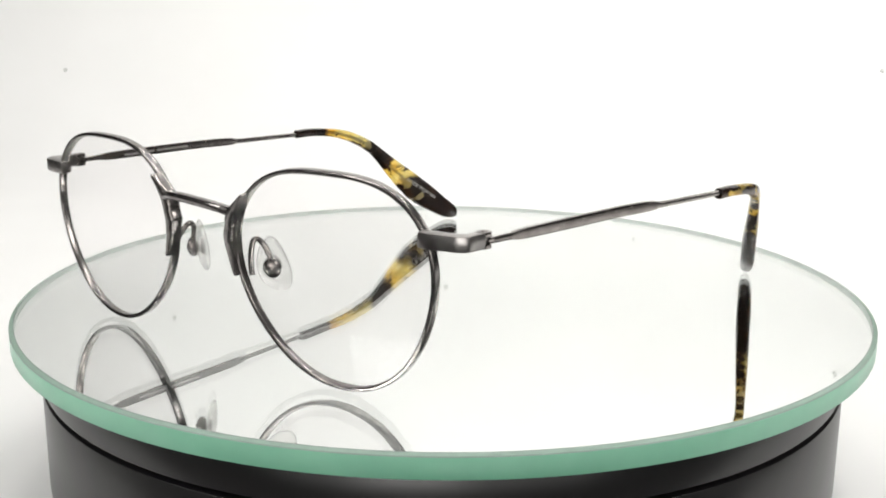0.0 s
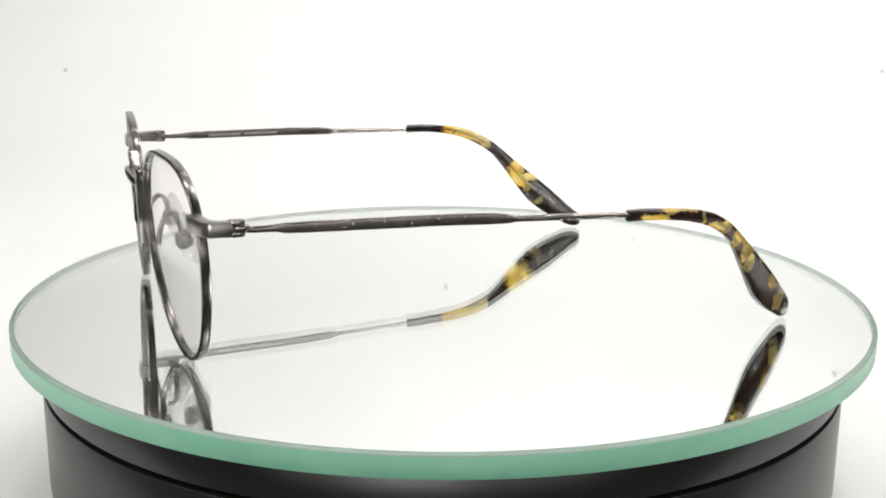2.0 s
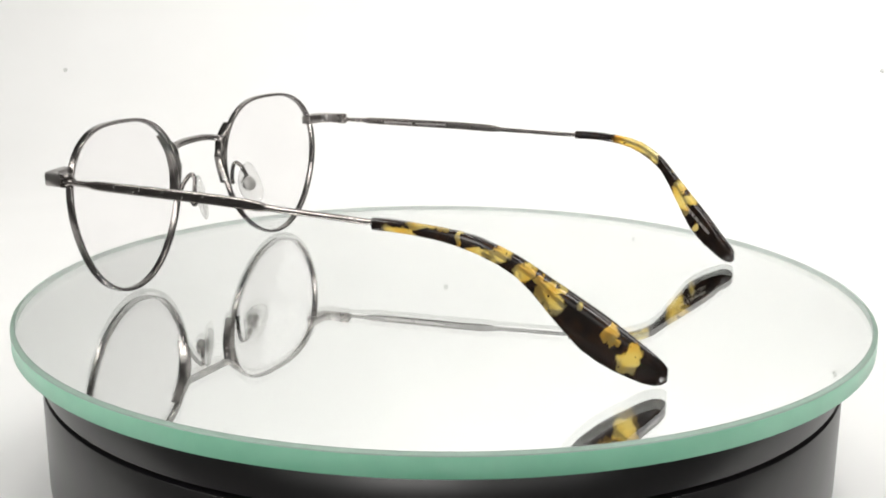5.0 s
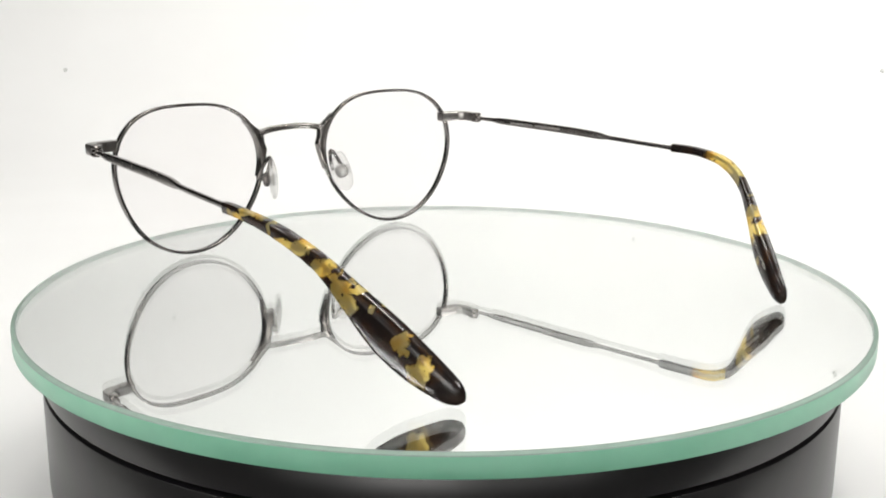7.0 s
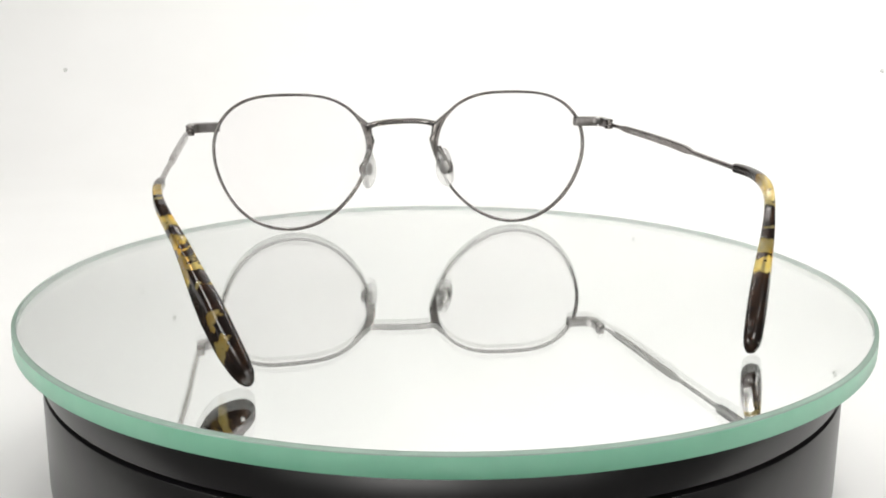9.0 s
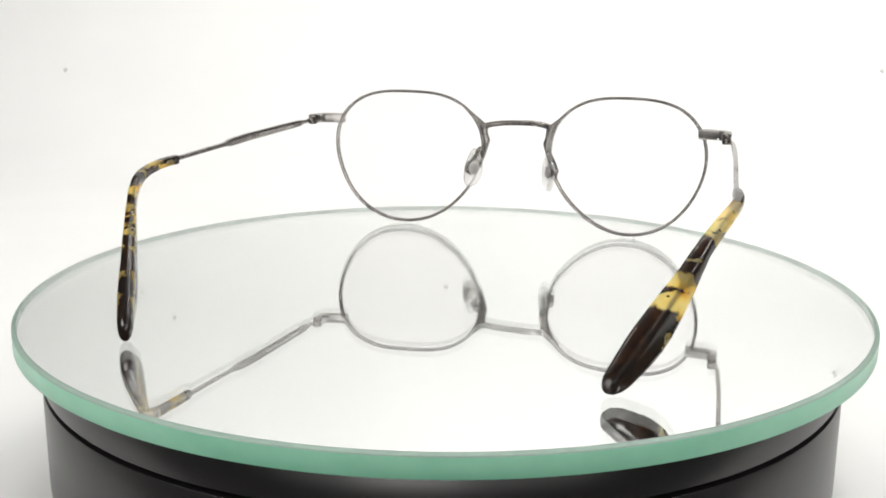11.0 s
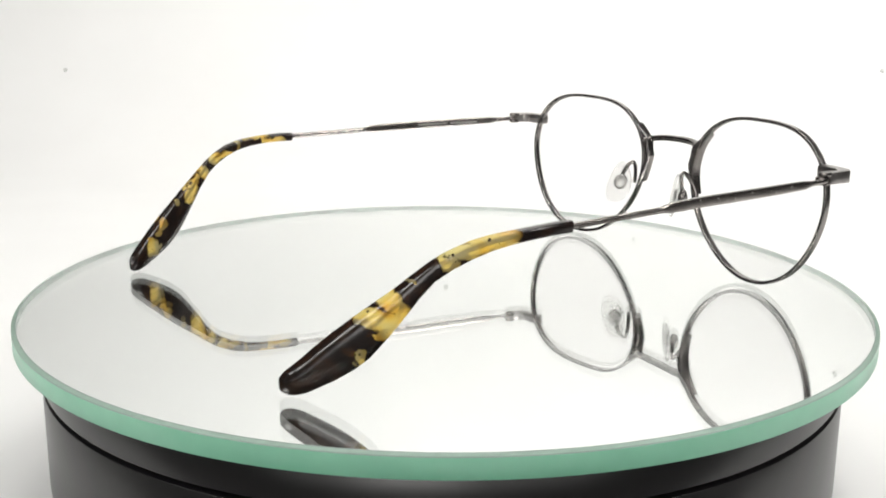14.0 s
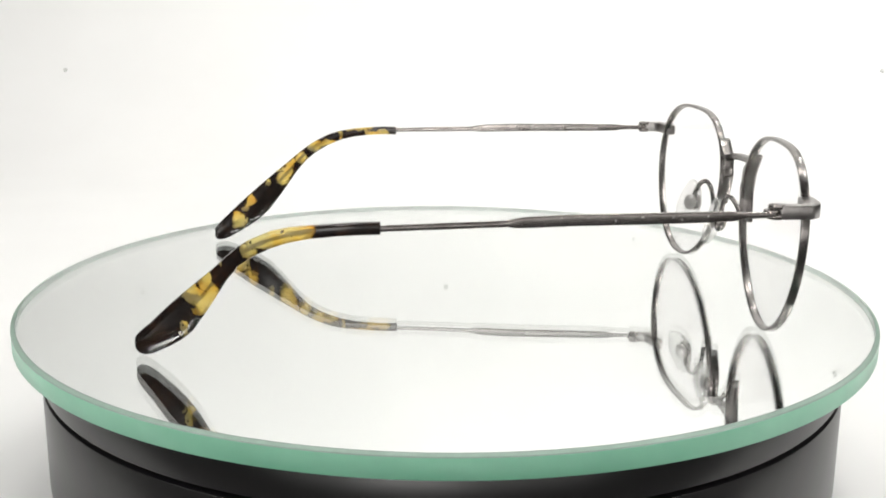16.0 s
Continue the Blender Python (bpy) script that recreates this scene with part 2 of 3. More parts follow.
def oval(a, b, power=2.0, k=14):
    """A superellipse outline with half axes a and b."""
    out = []
    for i in range(k):
        t = math.tau * (i + 0.5) / k
        c, s = math.cos(t), math.sin(t)
        out.append((a * math.copysign(abs(c) ** (2 / power), c), b * math.copysign(abs(s) ** (2 / power), s)))
    return out


def flat_section(a, b, r):
    """A rectangle outline with half axes a and b and rounded corners."""
    out = []
    for cx, cy, start in ((1, 1, 0), (-1, 1, 90), (-1, -1, 180), (1, -1, 270)):
        for turn in (0, 30, 60, 90):
            an = radians(start + turn)
            out.append((cx * (a - r) + r * math.cos(an), cy * (b - r) + r * math.sin(an)))
    return out


def tube(bm, path, section, up=(0, 0, 1), scales=None):
    loops = []
    for i, p in enumerate(path):
        t = (path[min(i + 1, len(path) - 1)] - path[max(i - 1, 0)]).normalized()
        side = t.cross(Vector(up)).normalized()
        top = side.cross(t)
        s = scales[i] if scales else 1.0
        loops.append([p + side * a * s + top * b * s for a, b in section])
    rings(bm, loops)


def smooth_path(points, steps=8):
    """Catmull-Rom through the points."""
    pts = [Vector(p) for p in points]
    pts = [2 * pts[0] - pts[1]] + pts + [2 * pts[-1] - pts[-2]]
    out = []
    for i in range(1, len(pts) - 2):
        a, b, c, d = pts[i - 1:i + 3]
        for k in range(steps):
            t = k / steps
            out.append(0.5 * (2 * b + (c - a) * t + (2 * a - 5 * b + 4 * c - d) * t * t + (3 * b - a - 3 * c + d) * t ** 3))
    out.append(pts[-2])
    return out


def ball(bm, centre, axes, radii, segments=18):
    """An ellipsoid on three axes."""
    made = bmesh.ops.create_uvsphere(bm, u_segments=segments, v_segments=segments // 2 + 2, radius=1.0)
    for v in made["verts"]:
        v.co = Vector(centre) + sum((Vector(a) * r * c for a, r, c in zip(axes, radii, v.co)), Vector())


def lathe(bm, profile, k=192, mats=None):
    """A turned body from (radius, z) pairs, outside down."""
    loops = [[Vector((r * math.cos(math.tau * i / k), r * math.sin(math.tau * i / k), z)) for i in range(k)] for r, z in profile]
    vs = [[bm.verts.new(p) for p in loop] for loop in loops]
    for i in range(len(vs) - 1):
        for j in range(k):
            f = bm.faces.new((vs[i][j], vs[i + 1][j], vs[i + 1][(j + 1) % k], vs[i][(j + 1) % k]))
            if mats:
                f.material_index = mats[i]
    return vs


def slab(bm, outline, z0, z1, bevel=0.0):
    vs = [bm.verts.new((x, y, z0)) for x, y in outline]
    f = bm.faces.new(vs)
    up = bmesh.ops.extrude_face_region(bm, geom=[f])
    bmesh.ops.translate(bm, vec=(0, 0, z1 - z0), verts=[v for v in up["geom"] if isinstance(v, bmesh.types.BMVert)])
    bmesh.ops.recalc_face_normals(bm, faces=bm.faces)
    if bevel:
        bmesh.ops.bevel(bm, geom=list(bm.edges), offset=bevel, segments=2, affect="EDGES", profile=0.6)


# ---- the room: white sweep; unseen dark sheet, panels and ceiling added to shape reflections ----
FLOOR, BACK, HALF, TOP, FRONT = -0.050, 0.704, 0.72, 0.90, -0.75
SHEET_Y, BEND, SPAN = -0.112, 0.266, 0.45


def sweep():
    bm = bmesh.new()
    line = [(SHEET_Y, FLOOR)] + [(SHEET_Y + (BACK - BEND - SHEET_Y) * i / 6, FLOOR) for i in range(1, 7)]
    line += [(BACK - BEND + BEND * math.sin(a), FLOOR + BEND * (1 - math.cos(a))) for a in [radians(90 * i / 24) for i in range(1, 25)]]
    line += [(BACK, TOP)]
    loops = []
    for x in (-SPAN, SPAN):
        loops.append([Vector((x, y, z)) for y, z in line] + [Vector((x, y + 0.004 * (z > FLOOR + 0.03), z - 0.004)) for y, z in reversed(line)])
    rings(bm, loops)
    return tagged(mesh_object("backdrop", bm, WHITE), "seamless white fabric sweep behind and under the turntable", "backdrop", kind="structure")


def sheet(name, lo, hi, mat, label):
    bm = bmesh.new()
    bmesh.ops.create_cube(bm, size=1.0)
    for v in bm.verts:
        v.co = Vector([l + (h - l) * (c + 0.5) for l, h, c in zip(lo, hi, v.co)])
    return tagged(mesh_object(name, bm, mat, False), label, "wall", kind="structure")


sweep()
EDGE_Y = -0.10
for name, x0, x1 in (("surround_east", HALF, HALF + 0.01), ("surround_west", -HALF - 0.01, -HALF)):
    sheet(name, (x0, -0.25, FLOOR - 0.03), (x1, BACK + 0.02, TOP), GREY, "unseen dark grey panel beside the white sweep, added for dark reflections")
    sheet(name + "_front", (x0, FRONT, FLOOR - 0.03), (x1, -0.25, TOP), MID, "unseen grey panel before the white sweep, added for grey reflections")
sheet("surround_north", (-HALF, BACK + 0.008, FLOOR - 0.03), (HALF, BACK + 0.018, TOP), GREY, "unseen dark grey panel behind the white sweep, added for dark reflections")
sheet("ceiling", (-HALF - 0.01, EDGE_Y, TOP), (HALF + 0.01, BACK + 0.02, TOP + 0.01), GREY, "unseen dark panel over the white sweep, added for dark reflections")
sheet("ceiling_front", (-HALF - 0.01, FRONT, TOP), (HALF + 0.01, EDGE_Y, TOP + 0.01), GREY, "unseen dark panel above and before the white sweep, added for dark reflections")
sheet("surround_south", (-HALF - 0.01, FRONT - 0.01, FLOOR - 0.01), (HALF + 0.01, FRONT, TOP + 0.01), PALE, "unseen pale grey panel facing the white sweep, added for pale reflections")
sheet("floor", (-HALF - 0.01, FRONT, FLOOR - 0.03), (HALF + 0.01, BACK + 0.02, FLOOR - 0.012), GREY, "unseen dark sheet under the white sweep, added for dark reflections")


# ---- turntable ----
def turntable():
    base = tagged(new("turntable"), "low round glossy black plastic turntable on white fabric", "turntable")
    base.location = (-0.0002, 0.0003, FLOOR)
    z = -FLOOR
    bm = bmesh.new()
    lathe(bm, [(0.0005, 0.0), (0.0985, 0.0), (0.1010, 0.0006), (0.1028, 0.0024), (0.1036, 0.005), (0.1040, 0.009), (0.1040, z - 0.01612), (0.10393, z - 0.01602), (0.1000, z - 0.0160), (0.0005, z - 0.0160)])
    part("body", bm, BLACK, base)
    bm = bmesh.new()
    lathe(bm, [(0.0005, z - 0.0160), (0.1012, z - 0.0160), (0.1012, z - 0.0151), (0.0005, z - 0.0151)])
    part("seam", bm, GAP_SHADE, base, "near-black ring between base and platter, painted as the shade of the gap")
    bm = bmesh.new()
    lathe(bm, [(0.0005, z - 0.0151), (0.1032, z - 0.0151), (0.1038, z - 0.0148), (0.1038, z - 0.0062), (0.1032, z - 0.0054), (0.1000, z - 0.0054), (0.1000, z - 0.0040), (0.0005, z - 0.0040)])
    part("platter", bm, BLACK, base)
    return base


def glass_disc():
    top = tagged(new("glass_disc"), "round clear green-edged glass plate with mirrored back on the turntable", "glass plate")
    r, t, c, back = 0.1105, 0.0049, 0.0010, 0.0038
    k = 192
    ring = [(math.cos(math.tau * i / k), math.sin(math.tau * i / k)) for i in range(k)]
    bm = bmesh.new()
    g = r - c
    up = [bm.verts.new((g * x, g * y, 0)) for x, y in ring]
    low = [bm.verts.new((g * x, g * y, -back)) for x, y in ring]
    bm.faces.new(up)
    f = bm.faces.new(list(reversed(low)))
    f.material_index = 1
    for i in range(k):
        f = bm.faces.new((up[i], low[i], low[(i + 1) % k], up[(i + 1) % k]))
        f.smooth, f.material_index = True, 2
    for e in bm.edges:
        e.smooth = abs(e.verts[0].co.z - e.verts[1].co.z) > 0.001
    me = bpy.data.meshes.new("plate")
    bm.to_mesh(me)
    bm.free()
    me.materials.append(PLATE)
    me.materials.append(MIRROR)
    me.materials.append(INNER_WHITE)
    ob = new("plate", me)
    ob.parent = top
    drop, line = 0.0004, 0.00014
    bm = bmesh.new()
    lathe(bm, [(r, -drop - line), (r, -t + 0.0003), (r - 0.0002, -t), (r - c + 0.0001, -t)])
    part("ground_edge", bm, EDGE, top, "green ground glass edge")
    bm = bmesh.new()
    lathe(bm, [(r - c + line, -drop * 0.14), (r - line, -drop * 0.9)])
    part("bevel", bm, BEVEL, top, "pale polished bevel of the glass")
    for profile in ([(r - c - line, 0.00004), (r - c, 0.00003), (r - c + line, -drop * 0.14)], [(r - line, -drop * 0.9), (r, -drop - line)]):
        bm = bmesh.new()
        lathe(bm, profile)
        part("arris", bm, ARRIS, top, "fine grey ground line")
    return top


turntable()
DISC = glass_disc()

# ---- eyeglasses, in their own space: x to the wearer's right, y forward, z up, millimetres ----
# outline of each rim, as cosine and sine terms of its radius; the two are bent slightly unlike
RADII_COS = {-1: (23.686, -0.029, 1.53, -0.281, -0.247, -0.082), 1: (23.637, -0.213, 1.521, -0.261, -0.161, -0.026)}
RADII_SIN = {-1: (0.0, 0.219, -0.05, 1.144, 0.025, 0.048), 1: (0.0, 0.398, -0.242, 1.152, 0.009, 0.006)}
LENS_AT = {-1: ((36.82, 6.97, 23.63), 0.0650, 0.1153), 1: ((37.41, 8.41, 23.63), 0.0387, 0.0376)}
SAG = 0.00197
TEMPLE_X = {-1: ((12, 0, -30, -47, -66, -79, -94, -103.4, -109.7, -114, -118, -122, -126, -132, -137.3, -142),
                 (-67.8, -68.5, -69.9, -70.6, -71.6, -72.1, -72.4, -71.1, -68.8, -66.6, -64.5, -62.4, -60.2, -57.3, -54.5, -52.2)),
            1: ((12, 0, -12, -30, -50, -66, -80, -93, -104.3, -111.7, -117, -122, -128, -134.2, -142),
                (68.0, 69.0, 70.6, 72.3, 73.6, 74.6, 75.6, 76.6, 74.5, 71.4, 68.5, 65.3, 61.6, 57.9, 53.5))}


def rim_radius(s, ph):
    return sum(c * math.cos(k * ph) for k, c in enumerate(RADII_COS[s])) + sum(d * math.sin(k * ph) for k, d in enumerate(RADII_SIN[s]))


def lens_axes(s):
    (cx, cy, cz), tilt, wrap = LENS_AT[s]
    u = Vector((math.cos(wrap), -math.sin(wrap), 0))
    n0 = Vector((math.sin(wrap), math.cos(wrap), 0))
    v = Vector((0, 0, 1)) * math.cos(tilt) + n0 * math.sin(tilt)
    return Vector((cx, cy, cz)), u, v, v.cross(u)


def lens_point(s, a, b, w=0.0):
    c, u, v, n = lens_axes(s)
    p = c + u * a + v * b + n * (w - SAG * (a * a + b * b))
    return Vector((s * p.x, p.y, p.z)) * mm


def polar(s, ph, dr, w):
    r = rim_radius(s, ph) + dr
    return lens_point(s, r * math.cos(ph), r * math.sin(ph), w)


def rim(s, parent):
    bm = bmesh.new()
    k = 144
    rings(bm, [[polar(s, math.tau * i / k, a, b) for a, b in flat_section(0.47, 0.95, 0.26)] for i in range(k)], closed=True)
    ob = part("rim", bm, PEWTER, parent)
    # nose side plate
    bm = bmesh.new()
    loops = []
    for i in range(43):
        angle = 145 + i
        ph = radians(angle)
        out = float(np.interp(angle, (145, 147, 149, 151, 155, 157.5, 161, 164.5, 169, 173, 177, 183, 187), (0.35, 0.6, 0.8, 1.05, 1.8, 2.45, 2.4, 2.0, 2.4, 1.75, 1.2, 0.65, 0.5)))
        half = (out + 0.35) / 2
        deep = 1.6 if 0 < i < 42 else 1.35
        loops.append([polar(s, ph, -0.35 + half + a, 0.95 + b) for a, b in oval(half, deep, 4.5, 14)])
    rings(bm, loops)
    part("nose_bracket", bm, PEWTER, ob)
    return ob


def lens(s, parent):
    bm = bmesh.new()
    k, m = 96, 10
    for w in (0.55, -0.55):
        mid = bm.verts.new(lens_point(s, 0, 0, w))
        last = None
        for j in range(1, m + 1):
            ring = []
            for i in range(k):
                ph = math.tau * i / k
                r = (rim_radius(s, ph) - 0.35) * j / m
                ring.append(bm.verts.new(lens_point(s, r * math.cos(ph), r * math.sin(ph), w)))
            for i in range(k):
                a, b = ring[i], ring[(i + 1) % k]
                bm.faces.new((mid, a, b) if last is None else (last[i], a, b, last[(i + 1) % k]))
            last = ring
    ob = part("lens", bm, LENS, parent, "clear demo lens")
    ob.visible_shadow = False
    return ob


def bridge(parent):
    pts = [(-12.2, 9.3, 33.3), (-10.4, 10.2, 33.95), (-8.6, 10.9, 34.4), (-5, 11.5, 34.85), (0, 11.7, 35.1), (5, 11.5, 35.15), (8.6, 10.9, 34.85), (10.4, 10.2, 34.5), (12.2, 9.3, 34.0)]
    path = [p * mm for p in smooth_path(pts, 6)]
    n = len(path) - 1
    scales = [1.0 + 0.35 * abs(2 * i / n - 1) ** 6 for i in range(n + 1)]
    bm = bmesh.new()
    tube(bm, path, [(a * mm, b * mm) for a, b in oval(1.15, 0.9, 3.4, 14)], scales=scales)
    part("bridge", bm, PEWTER, parent)


def end_piece(s, parent):
    zc = 34.75 if s > 0 else 35.0
    if s > 0:
        plan = [(58.8, 8.3), (61.5, 8.4), (65.0, 8.1), (67.6, 7.3), (69.4, 5.5), (69.5, -1.6), (67.2, -1.6), (67.2, 3.2), (65.6, 4.7), (59.2, 5.2)]
    else:
        plan = [(59.6, 6.3), (61.6, 6.1), (65.0, 5.3), (67.6, 4.6), (69.3, 3.2), (69.5, -1.6), (67.2, -1.6), (67.2, 1.0), (65.5, 2.4), (59.0, 3.6)]
    bm = bmesh.new()
    slab(bm, [(s * x * mm, y * mm) for x, y in plan], (zc - 1.55) * mm, (zc + 1.55) * mm, 0.55 * mm)
    ob = part("end_piece", bm, WORN, parent, "worn brushed metal end piece")
    # three hinge knuckles and the screw
    for k, (lo, hi) in enumerate(((-1.55, -0.6), (-0.42, 0.42), (0.6, 1.55))):
        bm = bmesh.new()
        reach = 0.9 if k == 1 else -0.9
        outline = [(s * (68.2 + 1.3 * math.cos(a)) * mm, (-2.5 + 1.3 * math.sin(a) - (reach if math.sin(a) * reach < 0 else 0.0)) * mm) for a in [math.tau * (i + 0.5) / 18 for i in range(18)]]
        slab(bm, outline, (zc + lo) * mm, (zc + hi) * mm, 0.12 * mm)
        part("hinge_knuckle", bm, STEEL, ob)
    bm = bmesh.new()
    outline = [(s * (68.2 + 0.6 * math.cos(a)) * mm, (-2.5 + 0.6 * math.sin(a)) * mm) for a in [math.tau * i / 14 for i in range(14)]]
    slab(bm, outline, (zc - 1.68) * mm, (zc + 1.68) * mm, 0.1 * mm)
    part("hinge_screw", bm, STEEL, ob)


def nose_pad(s, parent):
    sx = 1 if s > 0 else -1
    dx = 0.9 if s > 0 else 0.0
    pts = [(13.6, 7.2, 20.2), (12.9, 6.9, 22.2), (12.0, 6.1, 24.6), (11.2, 4.9, 26.6), (11.1, 3.7, 27.1), (11.6, 2.6, 26.0), (12.8, 1.9, 23.6), (13.5, 1.7, 21.6)]
    path = [Vector((sx * (x + dx), y + dx * 0.2, z)) * mm for x, y, z in smooth_path(pts, 6)]
    bm = bmesh.new()
    tube(bm, path, [(a * mm, b * mm) for a, b in oval(0.62, 0.62, 2.0, 12)], up=(sx, 0.2, 0.1))
    arm = part("pad_arm", bm, PEWTER, parent)
    nrm = Vector((-sx * 0.74, -0.66, 0.10)).normalized()
    rise = Vector((-sx * 0.22, 0.12, 1))
    up = (rise - nrm * nrm.dot(rise)).normalized()
    side = up.cross(nrm)
    hub = Vector((sx * (13.6 + dx), 1.8, 20.8)) * mm
    bm = bmesh.new()
    ball(bm, hub, (side, up, nrm), (1.95 * mm, 2.3 * mm, 1.3 * mm))
    part("pad_mount", bm, PEWTER, arm)
    bm = bmesh.new()
    ball(bm, hub - nrm * 0.9 * mm, (side, up, nrm), (0.75 * mm, 0.75 * mm, 0.6 * mm), 12)
    part("pad_screw", bm, STEEL, arm)
    # silicone pad, egg-shaped, with the insert plate inside
    at = hub + nrm * 2.2 * mm
    bm = bmesh.new()
    ball(bm, at, (side, up, nrm), (3.5 * mm, 6.4 * mm, 1.2 * mm), 24)
    for v in bm.verts:
        h = (v.co - at).dot(up) / (6.6 * mm)
        v.co += side * sx * 0.9 * mm * h * h - (v.co - at).dot(side) * side * 0.18 * h
    pad = part("nose_pad", bm, SILICONE, parent, "clear silicone nose pad")
    bm = bmesh.new()
    ball(bm, at - nrm * 0.1 * mm, (side, up, nrm), (1.9 * mm, 2.2 * mm, 0.45 * mm), 16)
    part("pad_insert", bm, INSERT, pad, "pale grey plastic insert")


def temple_x(s, y):
    """The arm's bow in plan: a smooth curve through its points."""
    ys, xs = [np.array(v, float)[::-1] for v in TEMPLE_X[s]]
    slope = np.gradient(xs, ys)
    i = int(min(max(np.searchsorted(ys, y) - 1, 0), len(ys) - 2))
    h = ys[i + 1] - ys[i]
    t = (y - ys[i]) / h
    return float((2 * t ** 3 - 3 * t * t + 1) * xs[i] + (t ** 3 - 2 * t * t + t) * h * slope[i] + (3 * t * t - 2 * t ** 3) * xs[i + 1] + (t ** 3 - t * t) * h * slope[i + 1])


# y, top, underside, half width of the acetate tip; its lower edge leans inwards
TIP_LEAN = {-1: 0.05, 1: 0.0}
TIP_ROWS = [(-83.0, 34.0, 31.5, 1.15), (-86, 33.9, 31.4, 1.25), (-92, 33.55, 31.1, 1.3), (-97, 33.1, 30.5, 1.32), (-101, 32.55, 29.6, 1.35), (-105, 31.5, 28.1, 1.4), (-109, 29.6, 25.9, 1.45),
            (-112, 27.8, 23.6, 1.5), (-115, 25.6, 20.2, 1.75), (-118, 23.2, 16.0, 1.95), (-121, 20.9, 11.9, 2.15), (-124, 18.5, 8.2, 2.3), (-127, 16.1, 5.7, 2.4), (-130, 13.6, 3.8, 2.45),
            (-133, 11.0, 2.2, 2.45), (-135.5, 8.7, 0.9, 2.4), (-137.5, 6.9, 0.3, 2.25), (-139, 5.4, 0.4, 1.8), (-139.9, 4.1, 1.1, 1.0)]


def tip_section(s, y):
    """Middle (x, y, z), half width and half height of the tip at y."""
    grid = [-r[0] for r in TIP_ROWS]
    hi, lo, hw = (float(np.interp(-y, grid, [r[k] for r in TIP_ROWS])) for k in (1, 2, 3))
    f = min(1.0, max(0.0, (-y - 83) / 57))
    if s < 0:
        hw *= 0.88
    else:
        hi -= 0.7 * min(1.0, max(0.0, (-y - 110) / 10)) * min(1.0, max(0.0, (141 + y) / 5))
    yy = y + (0.0 if s < 0 else 2.2) * min(1.0, max(0.0, (-y - 112) / 26))
    lift = (0.35 if s < 0 else 0.3) * min(1.0, 2 * (1 - f)) * min(1.0, f * 8 + 0.3)
    return temple_x(s, yy), yy, (hi + lo) / 2 + lift, hw, (hi - lo) / 2


def temple(s, parent):
    dz = 0.25 if s < 0 else -0.1
    # y, middle height, half height, half width
    rows = [(-2.6, 34.45, 0.55, 0.5), (-4.2, 34.4, 0.6, 0.5), (-6.0, 34.4, 0.68, 0.55), (-9.6, 34.4, 0.72, 0.55), (-11.2, 34.35, 1.0, 0.6), (-17, 34.3, 1.1, 0.62), (-28, 34.2, 1.15, 0.62),
            (-44, 34.05, 1.17, 0.62), (-53, 33.75, 1.15, 0.62), (-56, 33.6, 1.0, 0.62), (-57.6, 33.5, 0.75, 0.66), (-60, 33.4, 0.7, 0.66), (-72, 33.1, 0.68, 0.66), (-84, 32.8, 0.66, 0.64)]
    bm = bmesh.new()
    ys = np.concatenate([np.linspace(rows[0][0], -9.6, 8), np.linspace(-10, -12, 5), np.linspace(-13, -20, 4), np.linspace(-22, -52, 14), np.linspace(-53, -60, 10), np.linspace(-62, -84, 10)])
    loops = []
    for y in ys:
        zc, hh, hw = (float(np.interp(-y, [-r[0] for r in rows], [r[k] for r in rows])) for k in (1, 2, 3))
        loops.append([Vector((temple_x(s, y) + a, y, zc + dz + b)) * mm for a, b in oval(hw, hh, 6.0 if -57 < y < -9 else 2.4, 20)])
    rings(bm, loops)
    ob = part("temple", bm, STEEL, parent, "brushed antique metal temple arm")
    # worn engraved marks on the outer face, as short bars
    bm = bmesh.new()
    for k, y in enumerate((-17.0, -22.5, -24.2, -30.5, -36.0, -41.5, -47.0)):
        at = Vector((temple_x(s, y) + s * 0.62, y, 34.25 + dz + (0.35, -0.3, 0.2)[k % 3]))
        w, h = (0.26, 0.11) if k % 2 else (0.11, 0.2)
        rings(bm, [[(at + Vector((s * d, a, b))) * mm for a, b in ((-w, -h), (w, -h), (w, h), (-w, h))] for d in (-0.1, 0.015)])
    part("engraving", bm, PRINT_WORN, ob, "small worn pale marks", False)
    # two rows of small print on the inner face, as plain bars
    bm = bmesh.new()
    for y0, y1 in ((-17.0, -27.0), (-28.2, -39.0)):
        loops = []
        for y in np.linspace(y0, y1, 7):
            at = Vector((temple_x(s, y) - s * 0.62, y, 34.15 + dz))
            loops.append([(at + Vector((-s * d, 0, b))) * mm for d, b in ((-0.1, -0.28), (0.012, -0.28), (0.012, 0.28), (-0.1, 0.28))])
        rings(bm, loops)
    part("fine_print", bm, BAR, ob, "rows of tiny pale print", False)
    bm = bmesh.new()
    loops = []
    for y in np.concatenate([np.linspace(-83, -99, 14), np.linspace(-100, -134, 52), np.linspace(-134.5, -139.9, 16)]):
        x, yy, zc, hw, hh = tip_section(s, y)
        lean = s * TIP_LEAN[s] * min(1.0, max(0.0, (-y - 100) / 15))
        loops.append([Vector((x + a + lean * b, yy, zc + b)) * mm for a, b in oval(hw, hh, 3.8 - 1.5 * min(1.0, max(0.0, (-y - 130) / 8)), 28)])
    rings(bm, loops)
    tip = part("temple_tip", bm, ACETATE[s], ob, "glossy tortoiseshell acetate temple tip")
    # metal core wire inside the tip
    bm = bmesh.new()
    path = []
    for y in np.linspace(-84, -128, 40):
        x, yy, zc, hw, hh = tip_section(s, y)
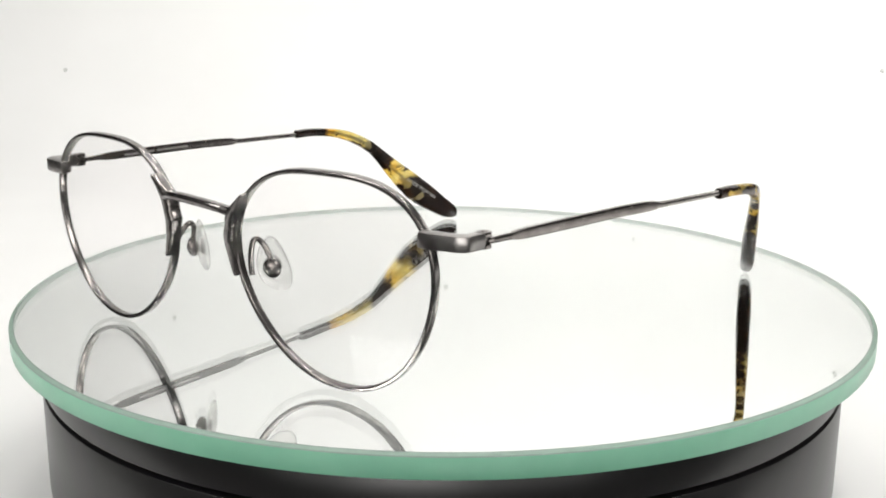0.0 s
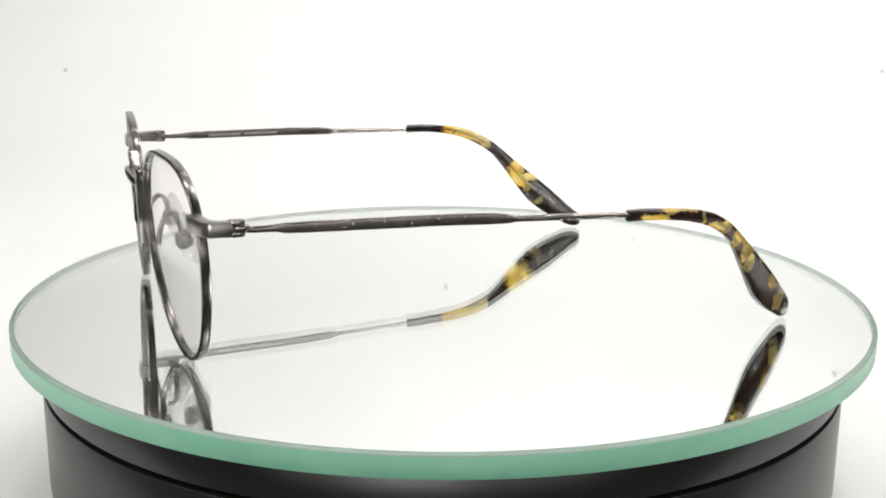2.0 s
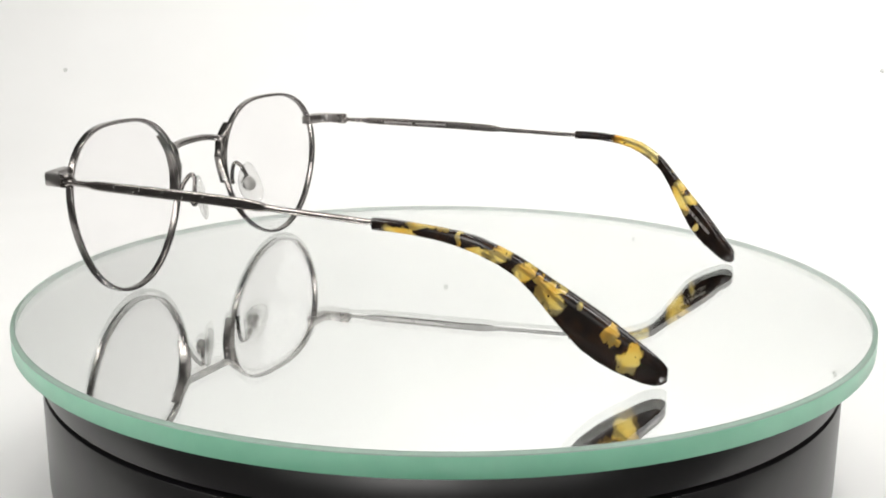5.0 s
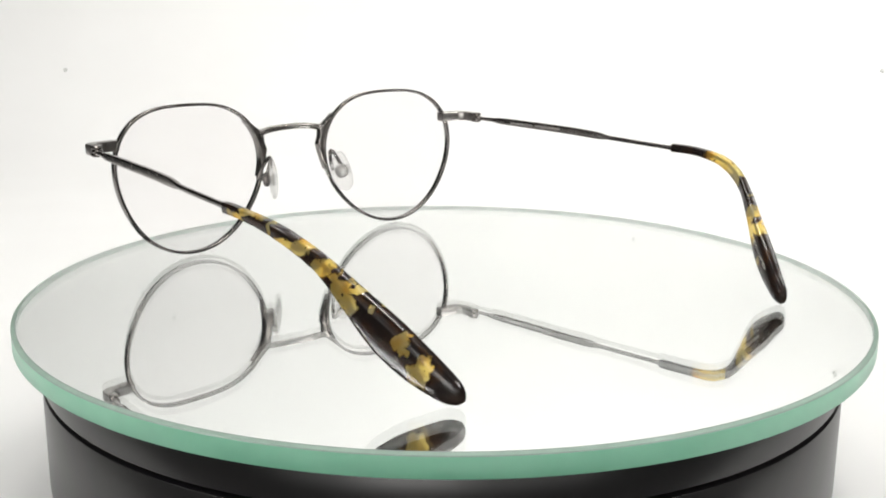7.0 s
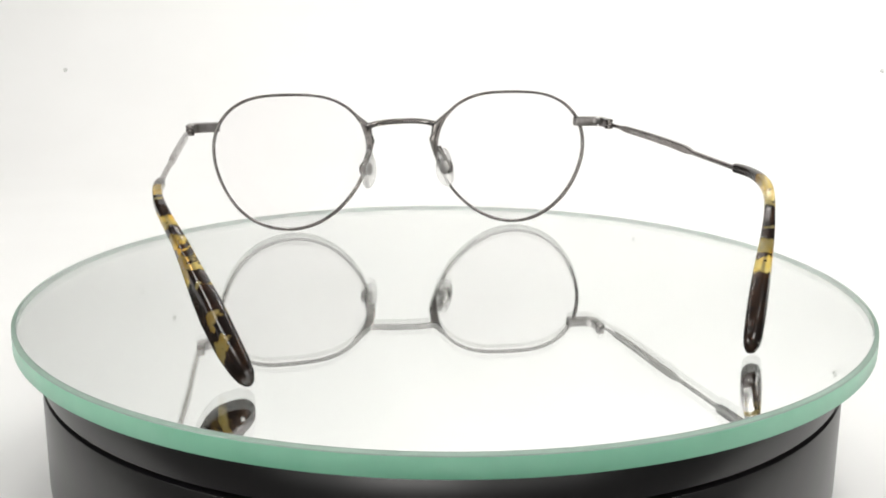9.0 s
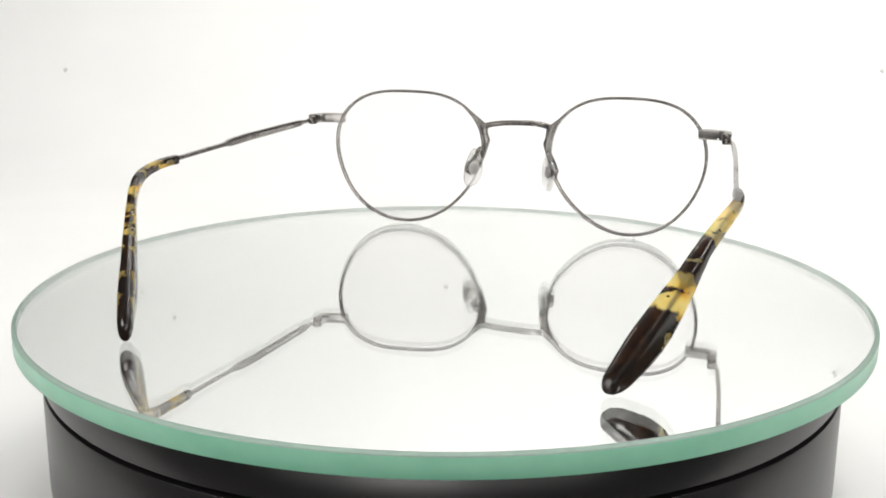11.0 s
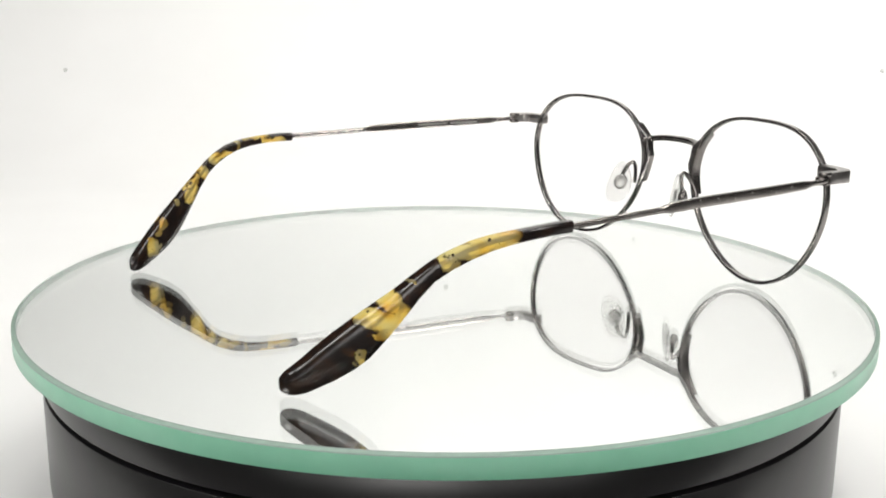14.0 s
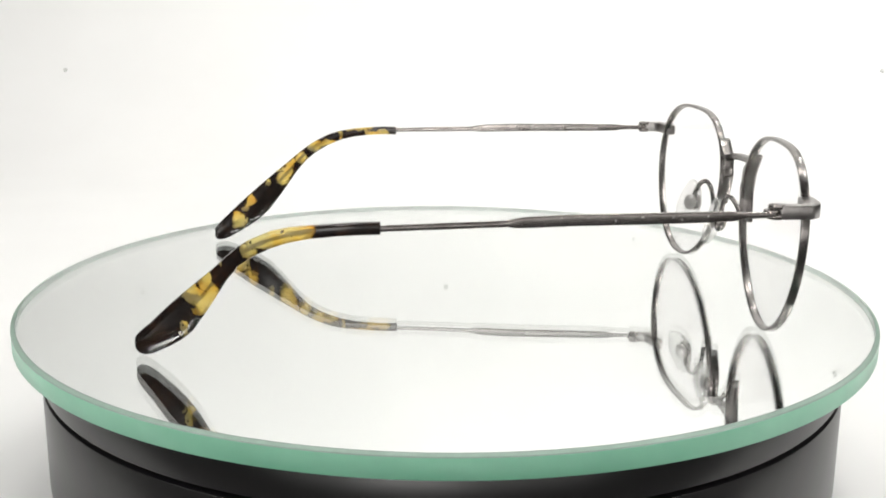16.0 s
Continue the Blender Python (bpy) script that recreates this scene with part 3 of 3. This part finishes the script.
        path.append(Vector((x, yy, zc + hh * 0.1)) * mm)
    tube(bm, path, [(a * mm, b * mm) for a, b in oval(0.32, 0.5, 2.4, 10)], up=(0, 0.5, 1))
    part("core_wire", bm, STEEL, ob)
    return ob, tip


def lettering(s, parent, text, start, end, size):
    """Words printed along a line (y, z) on the inner face of a tip, following its surface."""
    curve = bpy.data.curves.new("lettering", "FONT")
    curve.body, curve.size, curve.align_x, curve.align_y = text, 1.0, "CENTER", "CENTER"
    tmp = new("lettering", curve)
    me = bpy.data.meshes.new_from_object(tmp.evaluated_get(bpy.context.evaluated_depsgraph_get()))
    bpy.data.objects.remove(tmp)
    bm = bmesh.new()
    bm.from_mesh(me)
    bmesh.ops.subdivide_edges(bm, edges=list(bm.edges), cuts=1)
    along = (Vector(end) - Vector(start)).normalized()
    up = Vector((-along.y, along.x)) * (1 if along.x < 0 else -1)
    mid = (Vector(start) + Vector(end)) / 2
    if up.y < 0:
        up = -up
    for v in bm.verts:
        q = mid + along * v.co.x * size + up * v.co.y * size
        x, yy, zc, hw, hh = min((tip_section(s, y) for y in np.linspace(q.x - 2.6, q.x + 0.4, 13)), key=lambda c: abs(c[1] - q.x))
        e = min(0.98, abs((q.y - zc) / hh))
        v.co = Vector((x - s * (hw * (1 - e ** 3.8) ** (1 / 3.8) + 0.05) + s * TIP_LEAN[s] * (q.y - zc), q.x, q.y)) * mm
    return part("lettering", bm, PRINT, parent, "small pale printed words", False)


def eyeglasses():
    top = tagged(new("eyeglasses"), "round antique pewter eyeglasses with tortoiseshell temple tips open on glass", "eyeglasses")
    for s in (-1, 1):
        rim(s, top)
        lens(s, top)
        end_piece(s, top)
        nose_pad(s, top)
        arm, tip = temple(s, top)
        if s > 0:
            lettering(s, arm, "MADE IN JAPAN", (-120.6, 15.6), (-130.6, 7.4), 1.5)
    bridge(top)
    return top


GLASSES = eyeglasses()


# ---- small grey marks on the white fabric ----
# added grey discs, placed along camera rays, some by way of the mirror
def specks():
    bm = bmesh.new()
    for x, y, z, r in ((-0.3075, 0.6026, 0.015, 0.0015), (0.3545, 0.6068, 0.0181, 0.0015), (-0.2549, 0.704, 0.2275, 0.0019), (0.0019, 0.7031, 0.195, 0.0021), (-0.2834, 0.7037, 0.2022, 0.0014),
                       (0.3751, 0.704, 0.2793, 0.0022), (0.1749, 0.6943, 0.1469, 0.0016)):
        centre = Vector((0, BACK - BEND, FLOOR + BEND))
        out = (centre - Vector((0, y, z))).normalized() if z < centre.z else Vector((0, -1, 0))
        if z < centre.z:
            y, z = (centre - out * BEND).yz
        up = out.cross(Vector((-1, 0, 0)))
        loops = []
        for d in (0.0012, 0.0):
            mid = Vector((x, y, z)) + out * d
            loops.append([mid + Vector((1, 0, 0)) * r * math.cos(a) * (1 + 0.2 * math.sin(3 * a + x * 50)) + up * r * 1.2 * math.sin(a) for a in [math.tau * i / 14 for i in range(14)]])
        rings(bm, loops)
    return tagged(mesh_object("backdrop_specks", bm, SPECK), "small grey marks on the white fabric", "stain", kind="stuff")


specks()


def motions():
    rate = -14.2011
    glasses_rows, disc_rows = [], []
    for i in range(33):
        t = i * 0.5
        turn = pose(0, 0, 0, 0, 0, rate * (t - 8.0))
        glasses_rows.append((t, turn @ pose(-0.02887, 0.06227, 0.0, 0, 0, 24.949)))
        a = math.pi + radians(rate * t)
        disc_rows.append((t, pose(0.00016 + 0.00028 * math.cos(a), 0.0003 + 0.00028 * math.sin(a), 0, 0, 0, rate * (t - 8.0))))
    walk(GLASSES, glasses_rows)
    walk(DISC, disc_rows)


motions()
